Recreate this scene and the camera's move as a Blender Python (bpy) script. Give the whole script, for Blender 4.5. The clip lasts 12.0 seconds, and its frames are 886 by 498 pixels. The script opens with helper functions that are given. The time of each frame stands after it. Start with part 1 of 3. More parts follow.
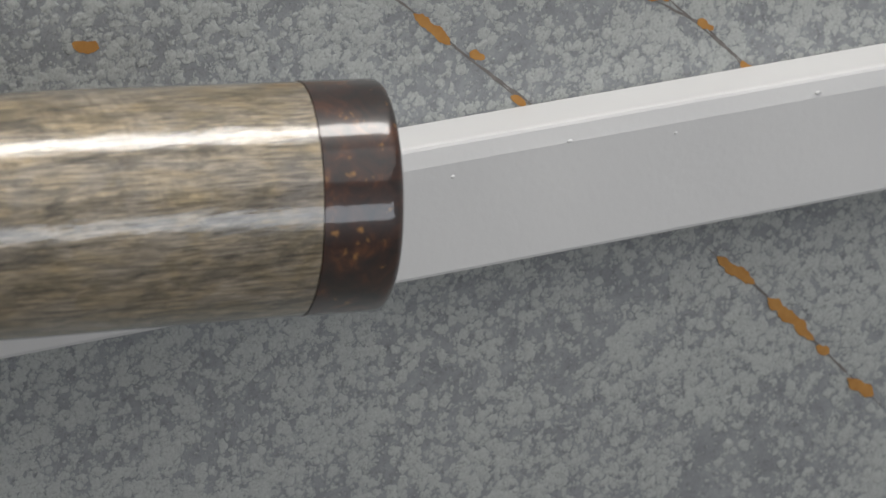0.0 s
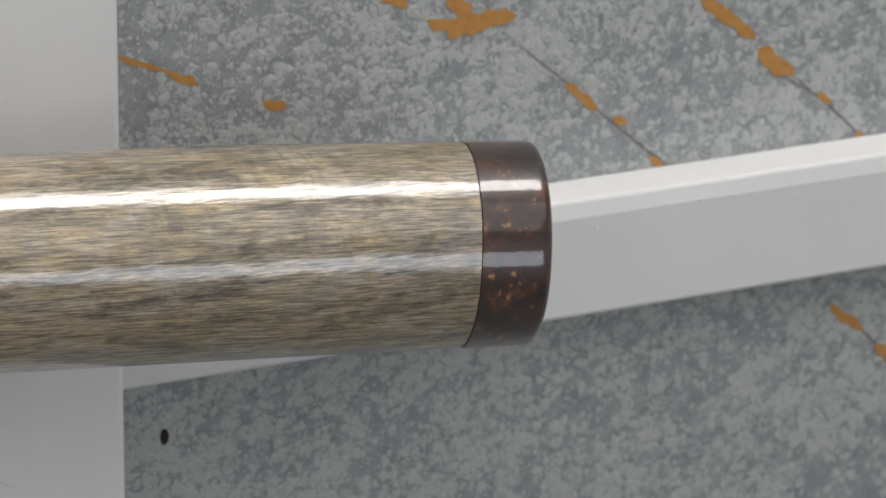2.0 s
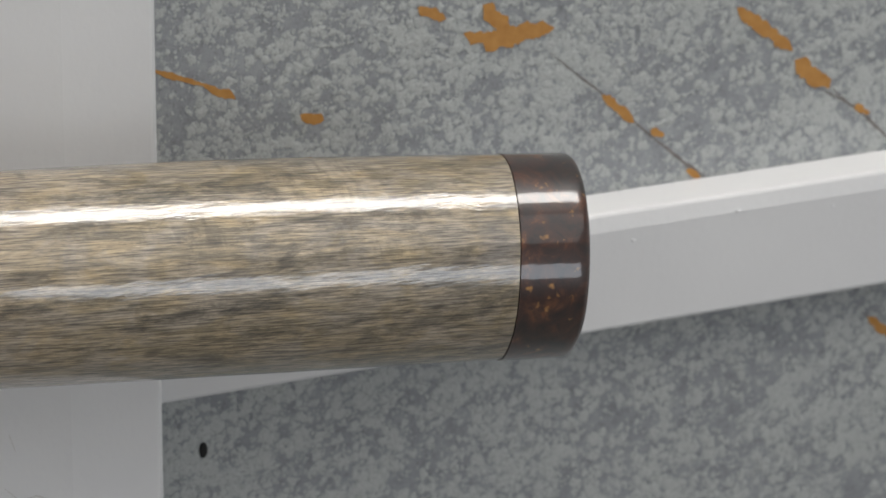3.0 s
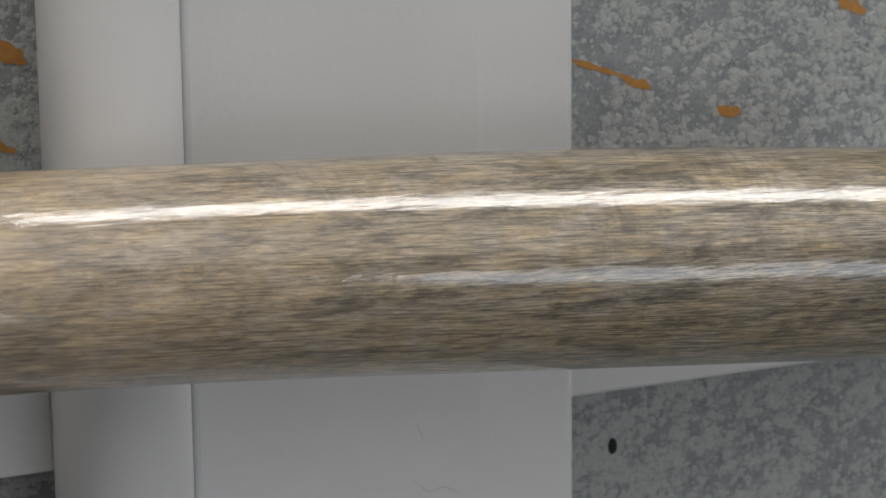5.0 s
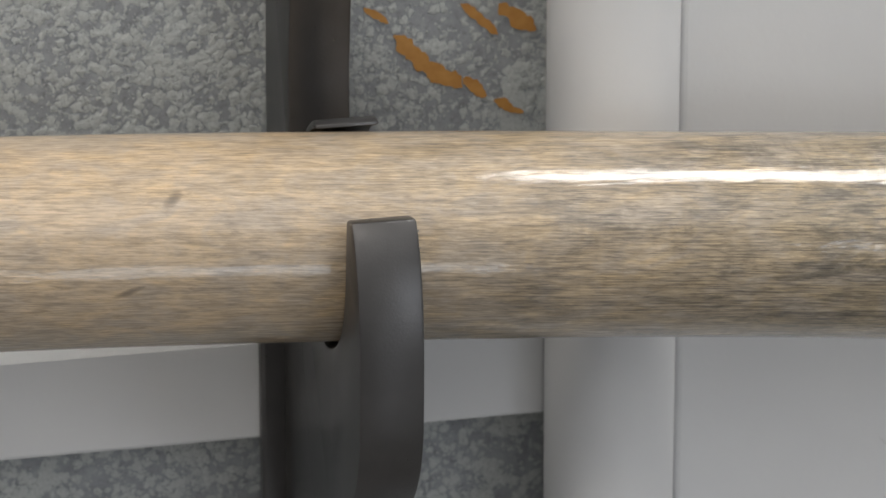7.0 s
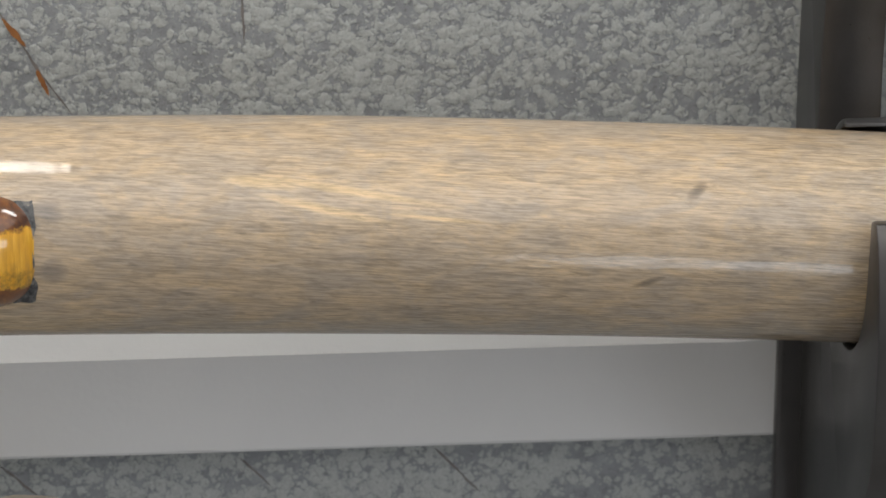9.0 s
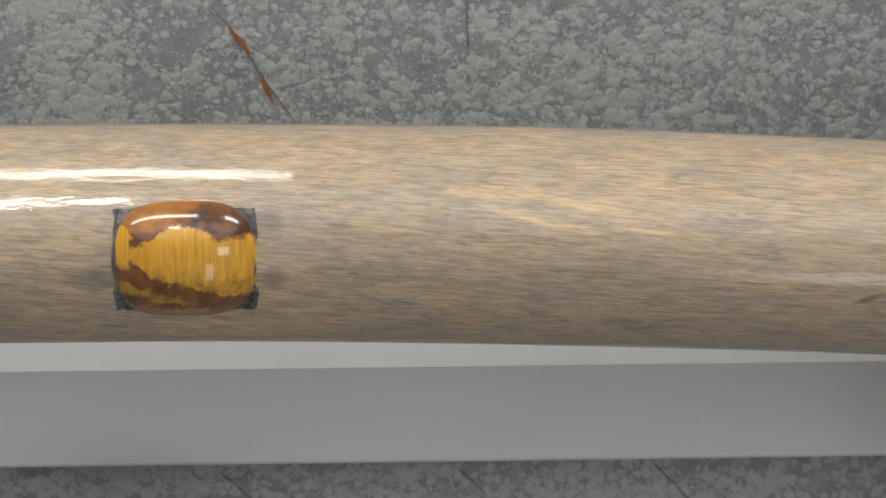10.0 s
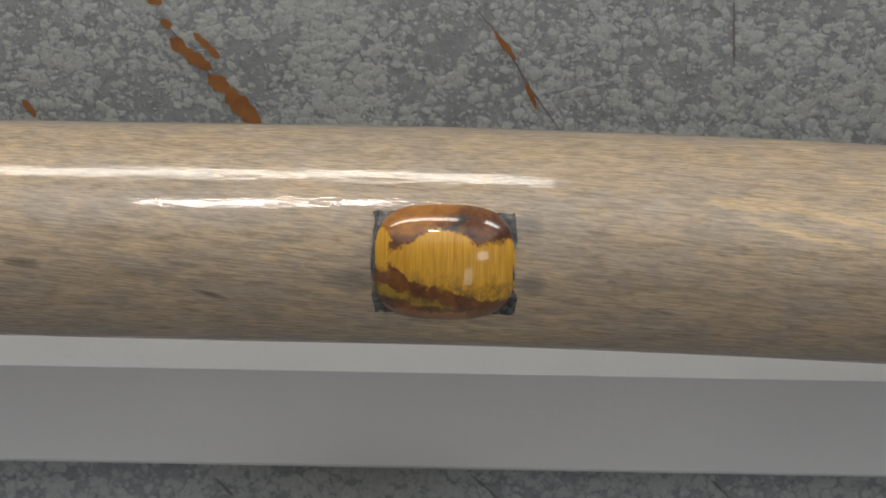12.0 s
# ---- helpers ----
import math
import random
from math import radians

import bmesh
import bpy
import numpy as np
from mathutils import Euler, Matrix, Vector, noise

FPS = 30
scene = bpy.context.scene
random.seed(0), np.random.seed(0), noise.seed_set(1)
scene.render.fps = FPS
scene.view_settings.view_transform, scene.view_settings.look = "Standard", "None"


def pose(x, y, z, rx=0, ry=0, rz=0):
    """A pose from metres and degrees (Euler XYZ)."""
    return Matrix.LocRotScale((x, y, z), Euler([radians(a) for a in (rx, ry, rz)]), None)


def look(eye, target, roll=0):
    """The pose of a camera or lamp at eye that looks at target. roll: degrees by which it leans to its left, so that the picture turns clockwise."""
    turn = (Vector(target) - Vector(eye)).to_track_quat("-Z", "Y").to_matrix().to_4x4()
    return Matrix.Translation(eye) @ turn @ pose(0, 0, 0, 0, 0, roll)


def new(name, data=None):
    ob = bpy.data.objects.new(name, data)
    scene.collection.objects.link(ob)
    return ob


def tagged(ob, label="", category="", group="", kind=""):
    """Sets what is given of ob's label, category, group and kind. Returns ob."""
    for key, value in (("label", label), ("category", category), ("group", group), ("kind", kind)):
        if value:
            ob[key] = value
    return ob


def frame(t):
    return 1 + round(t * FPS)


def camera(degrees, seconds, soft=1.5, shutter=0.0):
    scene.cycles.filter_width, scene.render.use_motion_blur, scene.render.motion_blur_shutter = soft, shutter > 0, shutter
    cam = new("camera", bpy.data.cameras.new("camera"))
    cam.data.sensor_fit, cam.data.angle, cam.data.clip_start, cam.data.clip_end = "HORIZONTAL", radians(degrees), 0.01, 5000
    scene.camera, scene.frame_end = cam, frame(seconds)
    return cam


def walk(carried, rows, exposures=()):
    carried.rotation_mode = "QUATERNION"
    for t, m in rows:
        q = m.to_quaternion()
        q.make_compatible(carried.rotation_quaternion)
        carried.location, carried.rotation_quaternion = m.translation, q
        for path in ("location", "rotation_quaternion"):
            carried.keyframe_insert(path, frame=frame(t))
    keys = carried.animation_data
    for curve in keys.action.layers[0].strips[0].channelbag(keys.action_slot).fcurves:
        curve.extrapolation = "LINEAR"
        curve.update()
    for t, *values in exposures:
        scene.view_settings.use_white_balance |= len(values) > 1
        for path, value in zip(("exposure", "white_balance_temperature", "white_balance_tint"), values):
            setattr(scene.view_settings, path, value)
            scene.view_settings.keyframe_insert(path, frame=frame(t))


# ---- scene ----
cam = camera(11.2, 12.0)
cam.data.dof.use_dof = True
cam.data.dof.focus_distance, cam.data.dof.aperture_fstop = 0.631, 50
PATH = [
    (0, (0.0455, 0.0873, 1.5215), (0.3066, 0.5876, 1.3113), -0.35),
    (0.5, (0.0455, 0.0879, 1.5218), (0.3055, 0.5899, 1.3142), -0.26),
    (1, (0.0211, 0.0414, 1.5418), (0.2778, 0.5466, 1.3377), 0.29),
    (1.5, (0.0100, 0.0204, 1.5506), (0.2596, 0.5288, 1.3455), 0.36),
    (2, (0.0103, 0.0213, 1.5507), (0.2557, 0.5315, 1.3445), 0.57),
    (2.5, (0.0101, 0.0211, 1.5508), (0.2542, 0.5321, 1.3449), 0.25),
    (4.3, (0.0085, 0.0206, 1.5422), (0.2249, 0.5441, 1.3444), -0.38),
    (4.5, (0.0101, 0.0255, 1.5404), (0.2190, 0.5520, 1.3425), -0.75),
    (5, (0.0098, 0.0271, 1.5400), (0.2022, 0.5600, 1.3424), -0.63),
    (5.5, (0.0029, 0.0089, 1.5466), (0.1774, 0.5450, 1.3411), -0.29),
    (6, (-0.0024, -0.0083, 1.5531), (0.1568, 0.5326, 1.3481), -0.36),
    (6.5, (-0.0029, -0.0106, 1.5540), (0.1446, 0.5344, 1.3511), -0.09),
    (7, (-0.0026, -0.0110, 1.5540), (0.1280, 0.5386, 1.3520), -0.07),
    (7.2, (-0.0024, -0.0108, 1.5539), (0.1212, 0.5404, 1.3517), 0.06),
    (8.8, (-0.0010, -0.0083, 1.5530), (0.0669, 0.5523, 1.3502), 0.41),
    (9, (-0.0008, -0.0075, 1.5527), (0.0605, 0.5537, 1.3494), 0.55),
    (9.5, (-0.0007, -0.0082, 1.5530), (0.0449, 0.5545, 1.3496), 0.48),
    (10, (-0.0005, -0.0091, 1.5533), (0.0313, 0.5550, 1.3512), 0.47),
    (10.5, (-0.0002, -0.0079, 1.5528), (0.0174, 0.5566, 1.3503), 0.62),
    (11, (-0.0000, -0.0083, 1.5530), (0.0031, 0.5569, 1.3517), 0.75),
    (11.2, (0.0000, -0.0086, 1.5531), (-0.0005, 0.5567, 1.3521), 0.80),
    (11.5, (0.0000, -0.0085, 1.5530), (-0.0002, 0.5569, 1.3523), 1.06),
    (12, (0.0000, -0.0079, 1.5528), (-0.0031, 0.5572, 1.3513), 0.95),
]
walk(cam, [(t, look(eye, target, roll)) for t, eye, target, roll in PATH],
     exposures=[(0, -0.21), (0.5, -0.03), (2.5, -0.11), (4.5, -0.29), (5, -0.40), (5.5, -0.33), (6, -0.16), (7, -0.02), (9, -0.05), (9.6, -0.09), (11, -0.48), (12, -0.54)])

# ---- light and exposure ----
world = bpy.data.worlds.new("world")
scene.world = world
world.use_nodes = True
world.node_tree.nodes["Background"].inputs[0].default_value = (0.75, 0.85, 1.0, 1)
world.node_tree.nodes["Background"].inputs[1].default_value = 0.3


def area_lamp(name, place, target, width, height, watts, colour):
    data = bpy.data.lights.new(name, "AREA")
    data.shape, data.size, data.size_y, data.energy, data.color = "RECTANGLE", width, height, watts, colour
    ob = new(name, data)
    ob.matrix_world = look(place, target)
    return ob


# two rows of ceiling tubes over the wall, a spot, an added overhead fill, a window and a bright low pane behind the
# camera
area_lamp("ceiling_tube_lamp", (-0.62, 0.44, 2.47), (-0.62, 0.44, 0), 1.35, 0.16, 10.0, (1.0, 0.93, 0.84))
area_lamp("ceiling_tube_lamp", (0.90, 0.50, 2.47), (0.90, 0.50, 0), 0.72, 0.25, 8.0, (1.0, 0.96, 0.92))
area_lamp("ceiling_spot_lamp", (-0.10, -0.35, 2.50), (-0.03, 0.6, 1.34), 0.12, 0.06, 1.4, (1.0, 0.93, 0.84))
# invented broad fill under the ceiling, large and dim so its reflection spreads
area_lamp("ceiling_panel_lamp", (-0.25, -0.98, 2.57), (-0.25, -0.98, 0), 4.2, 2.0, 26, (1.0, 0.98, 0.965))
area_lamp("window_light", (1.53, -1.95, 1.36), (1.53, 0, 1.36), 0.94, 0.58, 7.0, (0.86, 0.92, 1.0))
area_lamp("window_light", (0.60, -1.95, 0.60), (0.60, 0, 0.9), 0.36, 0.45, 1.2, (0.86, 0.92, 1.0))

# ---- materials ----


def material(name, rough=0.5, metal=0.0):
    m = bpy.data.materials.new(name)
    m.use_nodes = True
    b = m.node_tree.nodes["Principled BSDF"]
    b.inputs["Roughness"].default_value, b.inputs["Metallic"].default_value = rough, metal
    return m, m.node_tree, b


def node(tree, kind, **values):
    n = tree.nodes.new(kind)
    for key, value in values.items():
        n.inputs[key.replace("_", " ")].default_value = value
    return n


def math_node(tree, op, a, b=None, c=None, clamp=False):
    n = tree.nodes.new("ShaderNodeMath")
    n.operation, n.use_clamp = op, clamp
    for k, v in enumerate((a, b, c)):
        if v is None:
            continue
        if isinstance(v, (int, float)):
            n.inputs[k].default_value = v
        else:
            tree.links.new(v, n.inputs[k])
    return n.outputs[0]


def stretched(tree, scale, turn=(0, 0, 0)):
    """Object coordinates, stretched and turned."""
    tc = tree.nodes.new("ShaderNodeTexCoord")
    mp = tree.nodes.new("ShaderNodeMapping")
    mp.inputs["Scale"].default_value = scale
    mp.inputs["Rotation"].default_value = [radians(a) for a in turn]
    tree.links.new(tc.outputs["Object"], mp.inputs["Vector"])
    return mp.outputs[0]


def slanted(tree, scale, degrees):
    """Object coordinates, turned about y first and stretched after that."""
    mp = tree.nodes.new("ShaderNodeMapping")
    mp.inputs["Scale"].default_value = scale
    tree.links.new(stretched(tree, (1, 1, 1), (0, degrees, 0)), mp.inputs["Vector"])
    return mp.outputs[0]


def noise_of(tree, vector, scale, detail=4.0, rough=0.55, distort=0.0):
    n = node(tree, "ShaderNodeTexNoise", Scale=scale, Detail=detail, Roughness=rough, Distortion=distort)
    tree.links.new(vector, n.inputs["Vector"])
    return n.outputs["Fac"]


def ramp(tree, fac, *stops):
    n = tree.nodes.new("ShaderNodeValToRGB")
    e = n.color_ramp.elements
    while len(e) < len(stops):
        e.new(0.5)
    for k, (p, c) in enumerate(stops):
        e[k].position, e[k].color = p, (*c, 1) if len(c) == 3 else c
    tree.links.new(fac, n.inputs[0])
    return n.outputs[0]


def grey(v):
    return (v, v, v)


def mixed(tree, fac, a, b, how="MIX"):
    n = tree.nodes.new("ShaderNodeMix")
    n.data_type, n.blend_type = "RGBA", how
    for socket, v in ((n.inputs[0], fac), (n.inputs[6], a), (n.inputs[7], b)):
        if isinstance(v, (int, float)):
            socket.default_value = v
        elif isinstance(v, tuple):
            socket.default_value = (*v, 1)
        else:
            tree.links.new(v, socket)
    return n.outputs[2]


def bump(tree, bsdf, height, strength, distance, socket="Normal"):
    n = node(tree, "ShaderNodeBump", Strength=strength, Distance=distance)
    tree.links.new(height, n.inputs["Height"])
    tree.links.new(n.outputs[0], bsdf.inputs[socket])
    return n


def wallpaper_material():
    """Embossed stone print: pale grains in drifts, raised from a blue-grey ground, with broad trowelled sweeps."""
    m, t, b = material("stone_print_wallpaper", 0.6)
    v = stretched(t, (1, 1, 1))
    cloud = noise_of(t, v, 46, 5, 0.6, 0.5)
    drift = noise_of(t, v, 240, 4, 0.6, 0.4)
    fine = noise_of(t, v, 2200, 4, 0.65)
    sweep_cell = node(t, "ShaderNodeTexVoronoi", Scale=1.0, Randomness=1.0)
    t.links.new(slanted(t, (34, 34, 62), 38), sweep_cell.inputs["Vector"])
    shade = t.nodes.new("ShaderNodeSeparateColor")
    t.links.new(sweep_cell.outputs["Color"], shade.inputs[0])
    dense = math_node(t, "ADD", math_node(t, "MULTIPLY", cloud, 1.2), math_node(t, "MULTIPLY", drift, 1.5))
    dense = math_node(t, "ADD", dense, math_node(t, "MULTIPLY", shade.outputs[0], 0.22))
    warp = node(t, "ShaderNodeTexNoise", Scale=900.0, Detail=3.0)
    t.links.new(v, warp.inputs["Vector"])
    bent = t.nodes.new("ShaderNodeVectorMath")
    bent.operation = "MULTIPLY_ADD"
    t.links.new(warp.outputs["Color"], bent.inputs[0])
    bent.inputs[1].default_value = (0.0014, 0.0014, 0.0014)
    t.links.new(v, bent.inputs[2])
    mask = dome = None
    for scale, grow in ((620.0, -0.955), (1300.0, -1.03)):
        cell = node(t, "ShaderNodeTexVoronoi", Scale=scale, Randomness=1.0)
        t.links.new(bent.outputs[0], cell.inputs["Vector"])
        own = t.nodes.new("ShaderNodeSeparateColor")
        t.links.new(cell.outputs["Color"], own.inputs[0])
        reach = math_node(t, "ADD", math_node(t, "ADD", dense, grow), math_node(t, "MULTIPLY_ADD", own.outputs[0], 0.6, -0.25))
        gap = math_node(t, "SUBTRACT", reach, cell.outputs["Distance"])
        on = math_node(t, "MULTIPLY", gap, 7.0, clamp=True)
        up = math_node(t, "SQRT", math_node(t, "MULTIPLY", gap, 1.6, clamp=True))
        mask = on if mask is None else math_node(t, "MAXIMUM", mask, math_node(t, "MULTIPLY", on, 0.75))
        dome = up if dome is None else math_node(t, "MAXIMUM", dome, math_node(t, "MULTIPLY", up, 0.6))
    dark = ramp(t, noise_of(t, v, 300, 6, 0.72), (0.3, (0.225, 0.24, 0.255)), (0.7, (0.36, 0.38, 0.395)))
    light = ramp(t, fine, (0.3, (0.395, 0.42, 0.415)), (0.7, (0.51, 0.535, 0.525)))
    col = mixed(t, mask, dark, light)
    speck = ramp(t, noise_of(t, v, 1100, 4, 0.7), (0.34, grey(0.7)), (0.45, grey(1)))
    col = mixed(t, 0.8, col, speck, "MULTIPLY")
    t.links.new(col, b.inputs["Base Color"])
    bump(t, b, math_node(t, "ADD", dome, math_node(t, "MULTIPLY", fine, 0.35)), 0.55, 0.0004)
    return m


def rust_material(name, a, c):
    m, t, b = material(name, 0.65)
    v = stretched(t, (1, 1, 1))
    t.links.new(ramp(t, noise_of(t, v, 500, 4), (0.3, a), (0.7, c)), b.inputs["Base Color"])
    return m


def paint_material():
    m, t, b = material("white_paint", 0.45)
    v = stretched(t, (1, 1, 1))
    n1, n2 = noise_of(t, v, 18, 4), noise_of(t, v, 700, 3)
    t.links.new(ramp(t, n1, (0.3, (0.655, 0.665, 0.68)), (0.7, (0.72, 0.73, 0.74))), b.inputs["Base Color"])
    bump(t, b, math_node(t, "ADD", n2, noise_of(t, v, 90, 3)), 0.2, 0.0002)
    return m


def plain_material(name, colour, rough):
    m, t, b = material(name, rough)
    v = stretched(t, (1, 1, 1))
    c = tuple(0.88 * k for k in colour)
    t.links.new(ramp(t, noise_of(t, v, 6, 5), (0.3, c), (0.7, colour)), b.inputs["Base Color"])
    bump(t, b, noise_of(t, v, 120, 3), 0.15, 0.001)
    return m


def wood_material():
    m, t, b = material("lacquered_wood", 0.45)
    grain = noise_of(t, slanted(t, (420, 3400, 3400), -6.0), 1.0, 3, 0.62, 0.5)
    streak = noise_of(t, slanted(t, (110, 620, 620), -4.0), 1.0, 6, 0.68, 0.6)
    mottle = noise_of(t, slanted(t, (95, 170, 170), -3.0), 1.0, 5, 0.65, 0.8)
    tc = t.nodes.new("ShaderNodeTexCoord")
    xyz = t.nodes.new("ShaderNodeSeparateXYZ")
    t.links.new(tc.outputs["Object"], xyz.inputs[0])
    along = node(t, "ShaderNodeMapRange", From_Min=0.10, From_Max=0.22)
    t.links.new(xyz.outputs[0], along.inputs[0])
    along = along.outputs[0]
    tan = ramp(t, streak, (0.28, (0.42, 0.325, 0.225)), (0.5, (0.50, 0.38, 0.25)), (0.74, (0.62, 0.45, 0.26)))
    silver = ramp(t, streak, (0.3, (0.115, 0.093, 0.055)), (0.52, (0.265, 0.212, 0.13)), (0.75, (0.45, 0.34, 0.195)))
    base = mixed(t, along, tan, silver)
    cool = ramp(t, mottle, (0.40, grey(1)), (0.58, grey(0)))
    base = mixed(t, math_node(t, "MULTIPLY", cool, 0.45), base, (0.34, 0.305, 0.27))
    dark = ramp(t, noise_of(t, stretched(t, (80, 260, 260), (0, 0, 0)), 1.0, 6, 0.7, 0.3), (0.36, grey(1)), (0.50, grey(0)))
    dark = math_node(t, "MULTIPLY", dark, math_node(t, "MULTIPLY_ADD", along, 0.68, 0.10))
    base = mixed(t, dark, base, (0.055, 0.048, 0.034))
    soot = None
    for x, z, w, h, tilt in STAINS:
        dx = math_node(t, "DIVIDE", math_node(t, "SUBTRACT", xyz.outputs[0], x), w)
        dz = math_node(t, "DIVIDE", math_node(t, "SUBTRACT", xyz.outputs[2], z), h)
        q = math_node(t, "ADD", math_node(t, "MULTIPLY", dx, dx), math_node(t, "MULTIPLY", dz, dz))
        q = math_node(t, "SUBTRACT", 1.0, math_node(t, "MULTIPLY", q, math_node(t, "MULTIPLY", mottle, 2.2)), clamp=True)
        soot = q if soot is None else math_node(t, "MAXIMUM", soot, q)
    base = mixed(t, math_node(t, "MULTIPLY", soot, 0.6), base, (0.16, 0.15, 0.145))
    pale = None
    for x, z, w, h, tilt in FLAMES:
        dx = math_node(t, "SUBTRACT", xyz.outputs[0], x)
        dz = math_node(t, "SUBTRACT", math_node(t, "SUBTRACT", xyz.outputs[2], z), math_node(t, "MULTIPLY", dx, tilt))
        q = math_node(t, "ADD", math_node(t, "POWER", math_node(t, "ABSOLUTE", math_node(t, "DIVIDE", dx, w)), 2), math_node(t, "POWER", math_node(t, "ABSOLUTE", math_node(t, "DIVIDE", dz, h)), 2))
        q = math_node(t, "SUBTRACT", 1.0, math_node(t, "MULTIPLY", q, math_node(t, "MULTIPLY", streak, 2.0)), clamp=True)
        pale = q if pale is None else math_node(t, "MAXIMUM", pale, q)
    base = mixed(t, math_node(t, "MULTIPLY", pale, 0.7), base, (0.72, 0.52, 0.27))
    line = ramp(t, grain, (0.34, grey(0.62)), (0.48, grey(0.98)), (0.64, grey(1.25)))
    hair = noise_of(t, slanted(t, (150, 4200, 4200), -5.0), 1.0, 2, 0.5, 0.3)
    base = mixed(t, math_node(t, "MULTIPLY_ADD", along, 0.55, 0.35), base, ramp(t, hair, (0.36, grey(0.48)), (0.47, grey(0.96)), (0.61, grey(1.34))), "MULTIPLY")
    fibre = noise_of(t, slanted(t, (210, 1500, 1500), -5.5), 1.0, 4, 0.65, 0.8)
    base = mixed(t, 1.0, base, ramp(t, fibre, (0.32, grey(0.74)), (0.46, grey(0.99)), (0.66, grey(1.10))), "MULTIPLY")
    base = mixed(t, math_node(t, "MULTIPLY_ADD", along, 0.4, 0.5), base, line, "MULTIPLY")
    # cross-grain figure: short upright bars of shade in drifts
    bars = noise_of(t, stretched(t, (520, 130, 130), (0, 12, 0)), 1.0, 4, 0.6, 0.4)
    drift = ramp(t, noise_of(t, stretched(t, (40, 60, 60)), 1.0, 3), (0.48, grey(0)), (0.62, grey(1)))
    base = mixed(t, math_node(t, "MULTIPLY", math_node(t, "MULTIPLY", drift, along), 0.6), base, mixed(t, 1.0, base, ramp(t, bars, (0.36, grey(0.5)), (0.52, grey(1.05))), "MULTIPLY"))
    # small dark knots and pits on the side that faces the room
    marks = None
    for x, z, w, h, tilt in MARKS:
        dx = math_node(t, "SUBTRACT", xyz.outputs[0], x)
        dz = math_node(t, "SUBTRACT", math_node(t, "SUBTRACT", xyz.outputs[2], z), math_node(t, "MULTIPLY", dx, tilt))
        q = math_node(t, "ADD", math_node(t, "POWER", math_node(t, "ABSOLUTE", math_node(t, "DIVIDE", dx, w)), 2), math_node(t, "POWER", math_node(t, "ABSOLUTE", math_node(t, "DIVIDE", dz, h)), 2))
        q = math_node(t, "SUBTRACT", 1.0, math_node(t, "MULTIPLY", q, math_node(t, "ADD", grain, 0.4)), clamp=True)
        marks = q if marks is None else math_node(t, "MAXIMUM", marks, q)
    base = mixed(t, math_node(t, "MULTIPLY", marks, 0.62), base, (0.035, 0.026, 0.018))
    t.links.new(base, b.inputs["Base Color"])
    b.inputs["Coat Weight"].default_value = 1.0
    b.inputs["Coat Roughness"].default_value = 0.03
    b.inputs["Coat IOR"].default_value = 1.68
    bump(t, b, grain, 0.2, 0.0001)
    wave = noise_of(t, stretched(t, (60, 350, 350), (0, 0, 0)), 1.0, 4, 0.55)
    fine = noise_of(t, stretched(t, (200, 1500, 1500)), 1.0, 3, 0.6)
    bump(t, b, math_node(t, "ADD", wave, math_node(t, "MULTIPLY", fine, 0.42)), 0.42, 0.0002, "Coat Normal")
    return m


def resin_material():
    m, t, b = material("dark_resin", 0.35)
    v = stretched(t, (1, 1, 1))
    cloud = noise_of(t, v, 260, 5, 0.65, 0.6)
    col = ramp(t, cloud, (0.38, (0.010, 0.005, 0.004)), (0.56, (0.040, 0.013, 0.007)), (0.72, (0.13, 0.045, 0.014)))
    fleck = ramp(t, noise_of(t, v, 520, 2, 0.5), (0.67, grey(0)), (0.78, grey(1)))
    col = mixed(t, fleck, col, (0.34, 0.17, 0.045))
    t.links.new(col, b.inputs["Base Color"])
    b.inputs["Coat Weight"].default_value, b.inputs["Coat Roughness"].default_value = 1.0, 0.05
    bump(t, b, noise_of(t, v, 250, 3), 0.2, 0.0002, "Coat Normal")
    return m


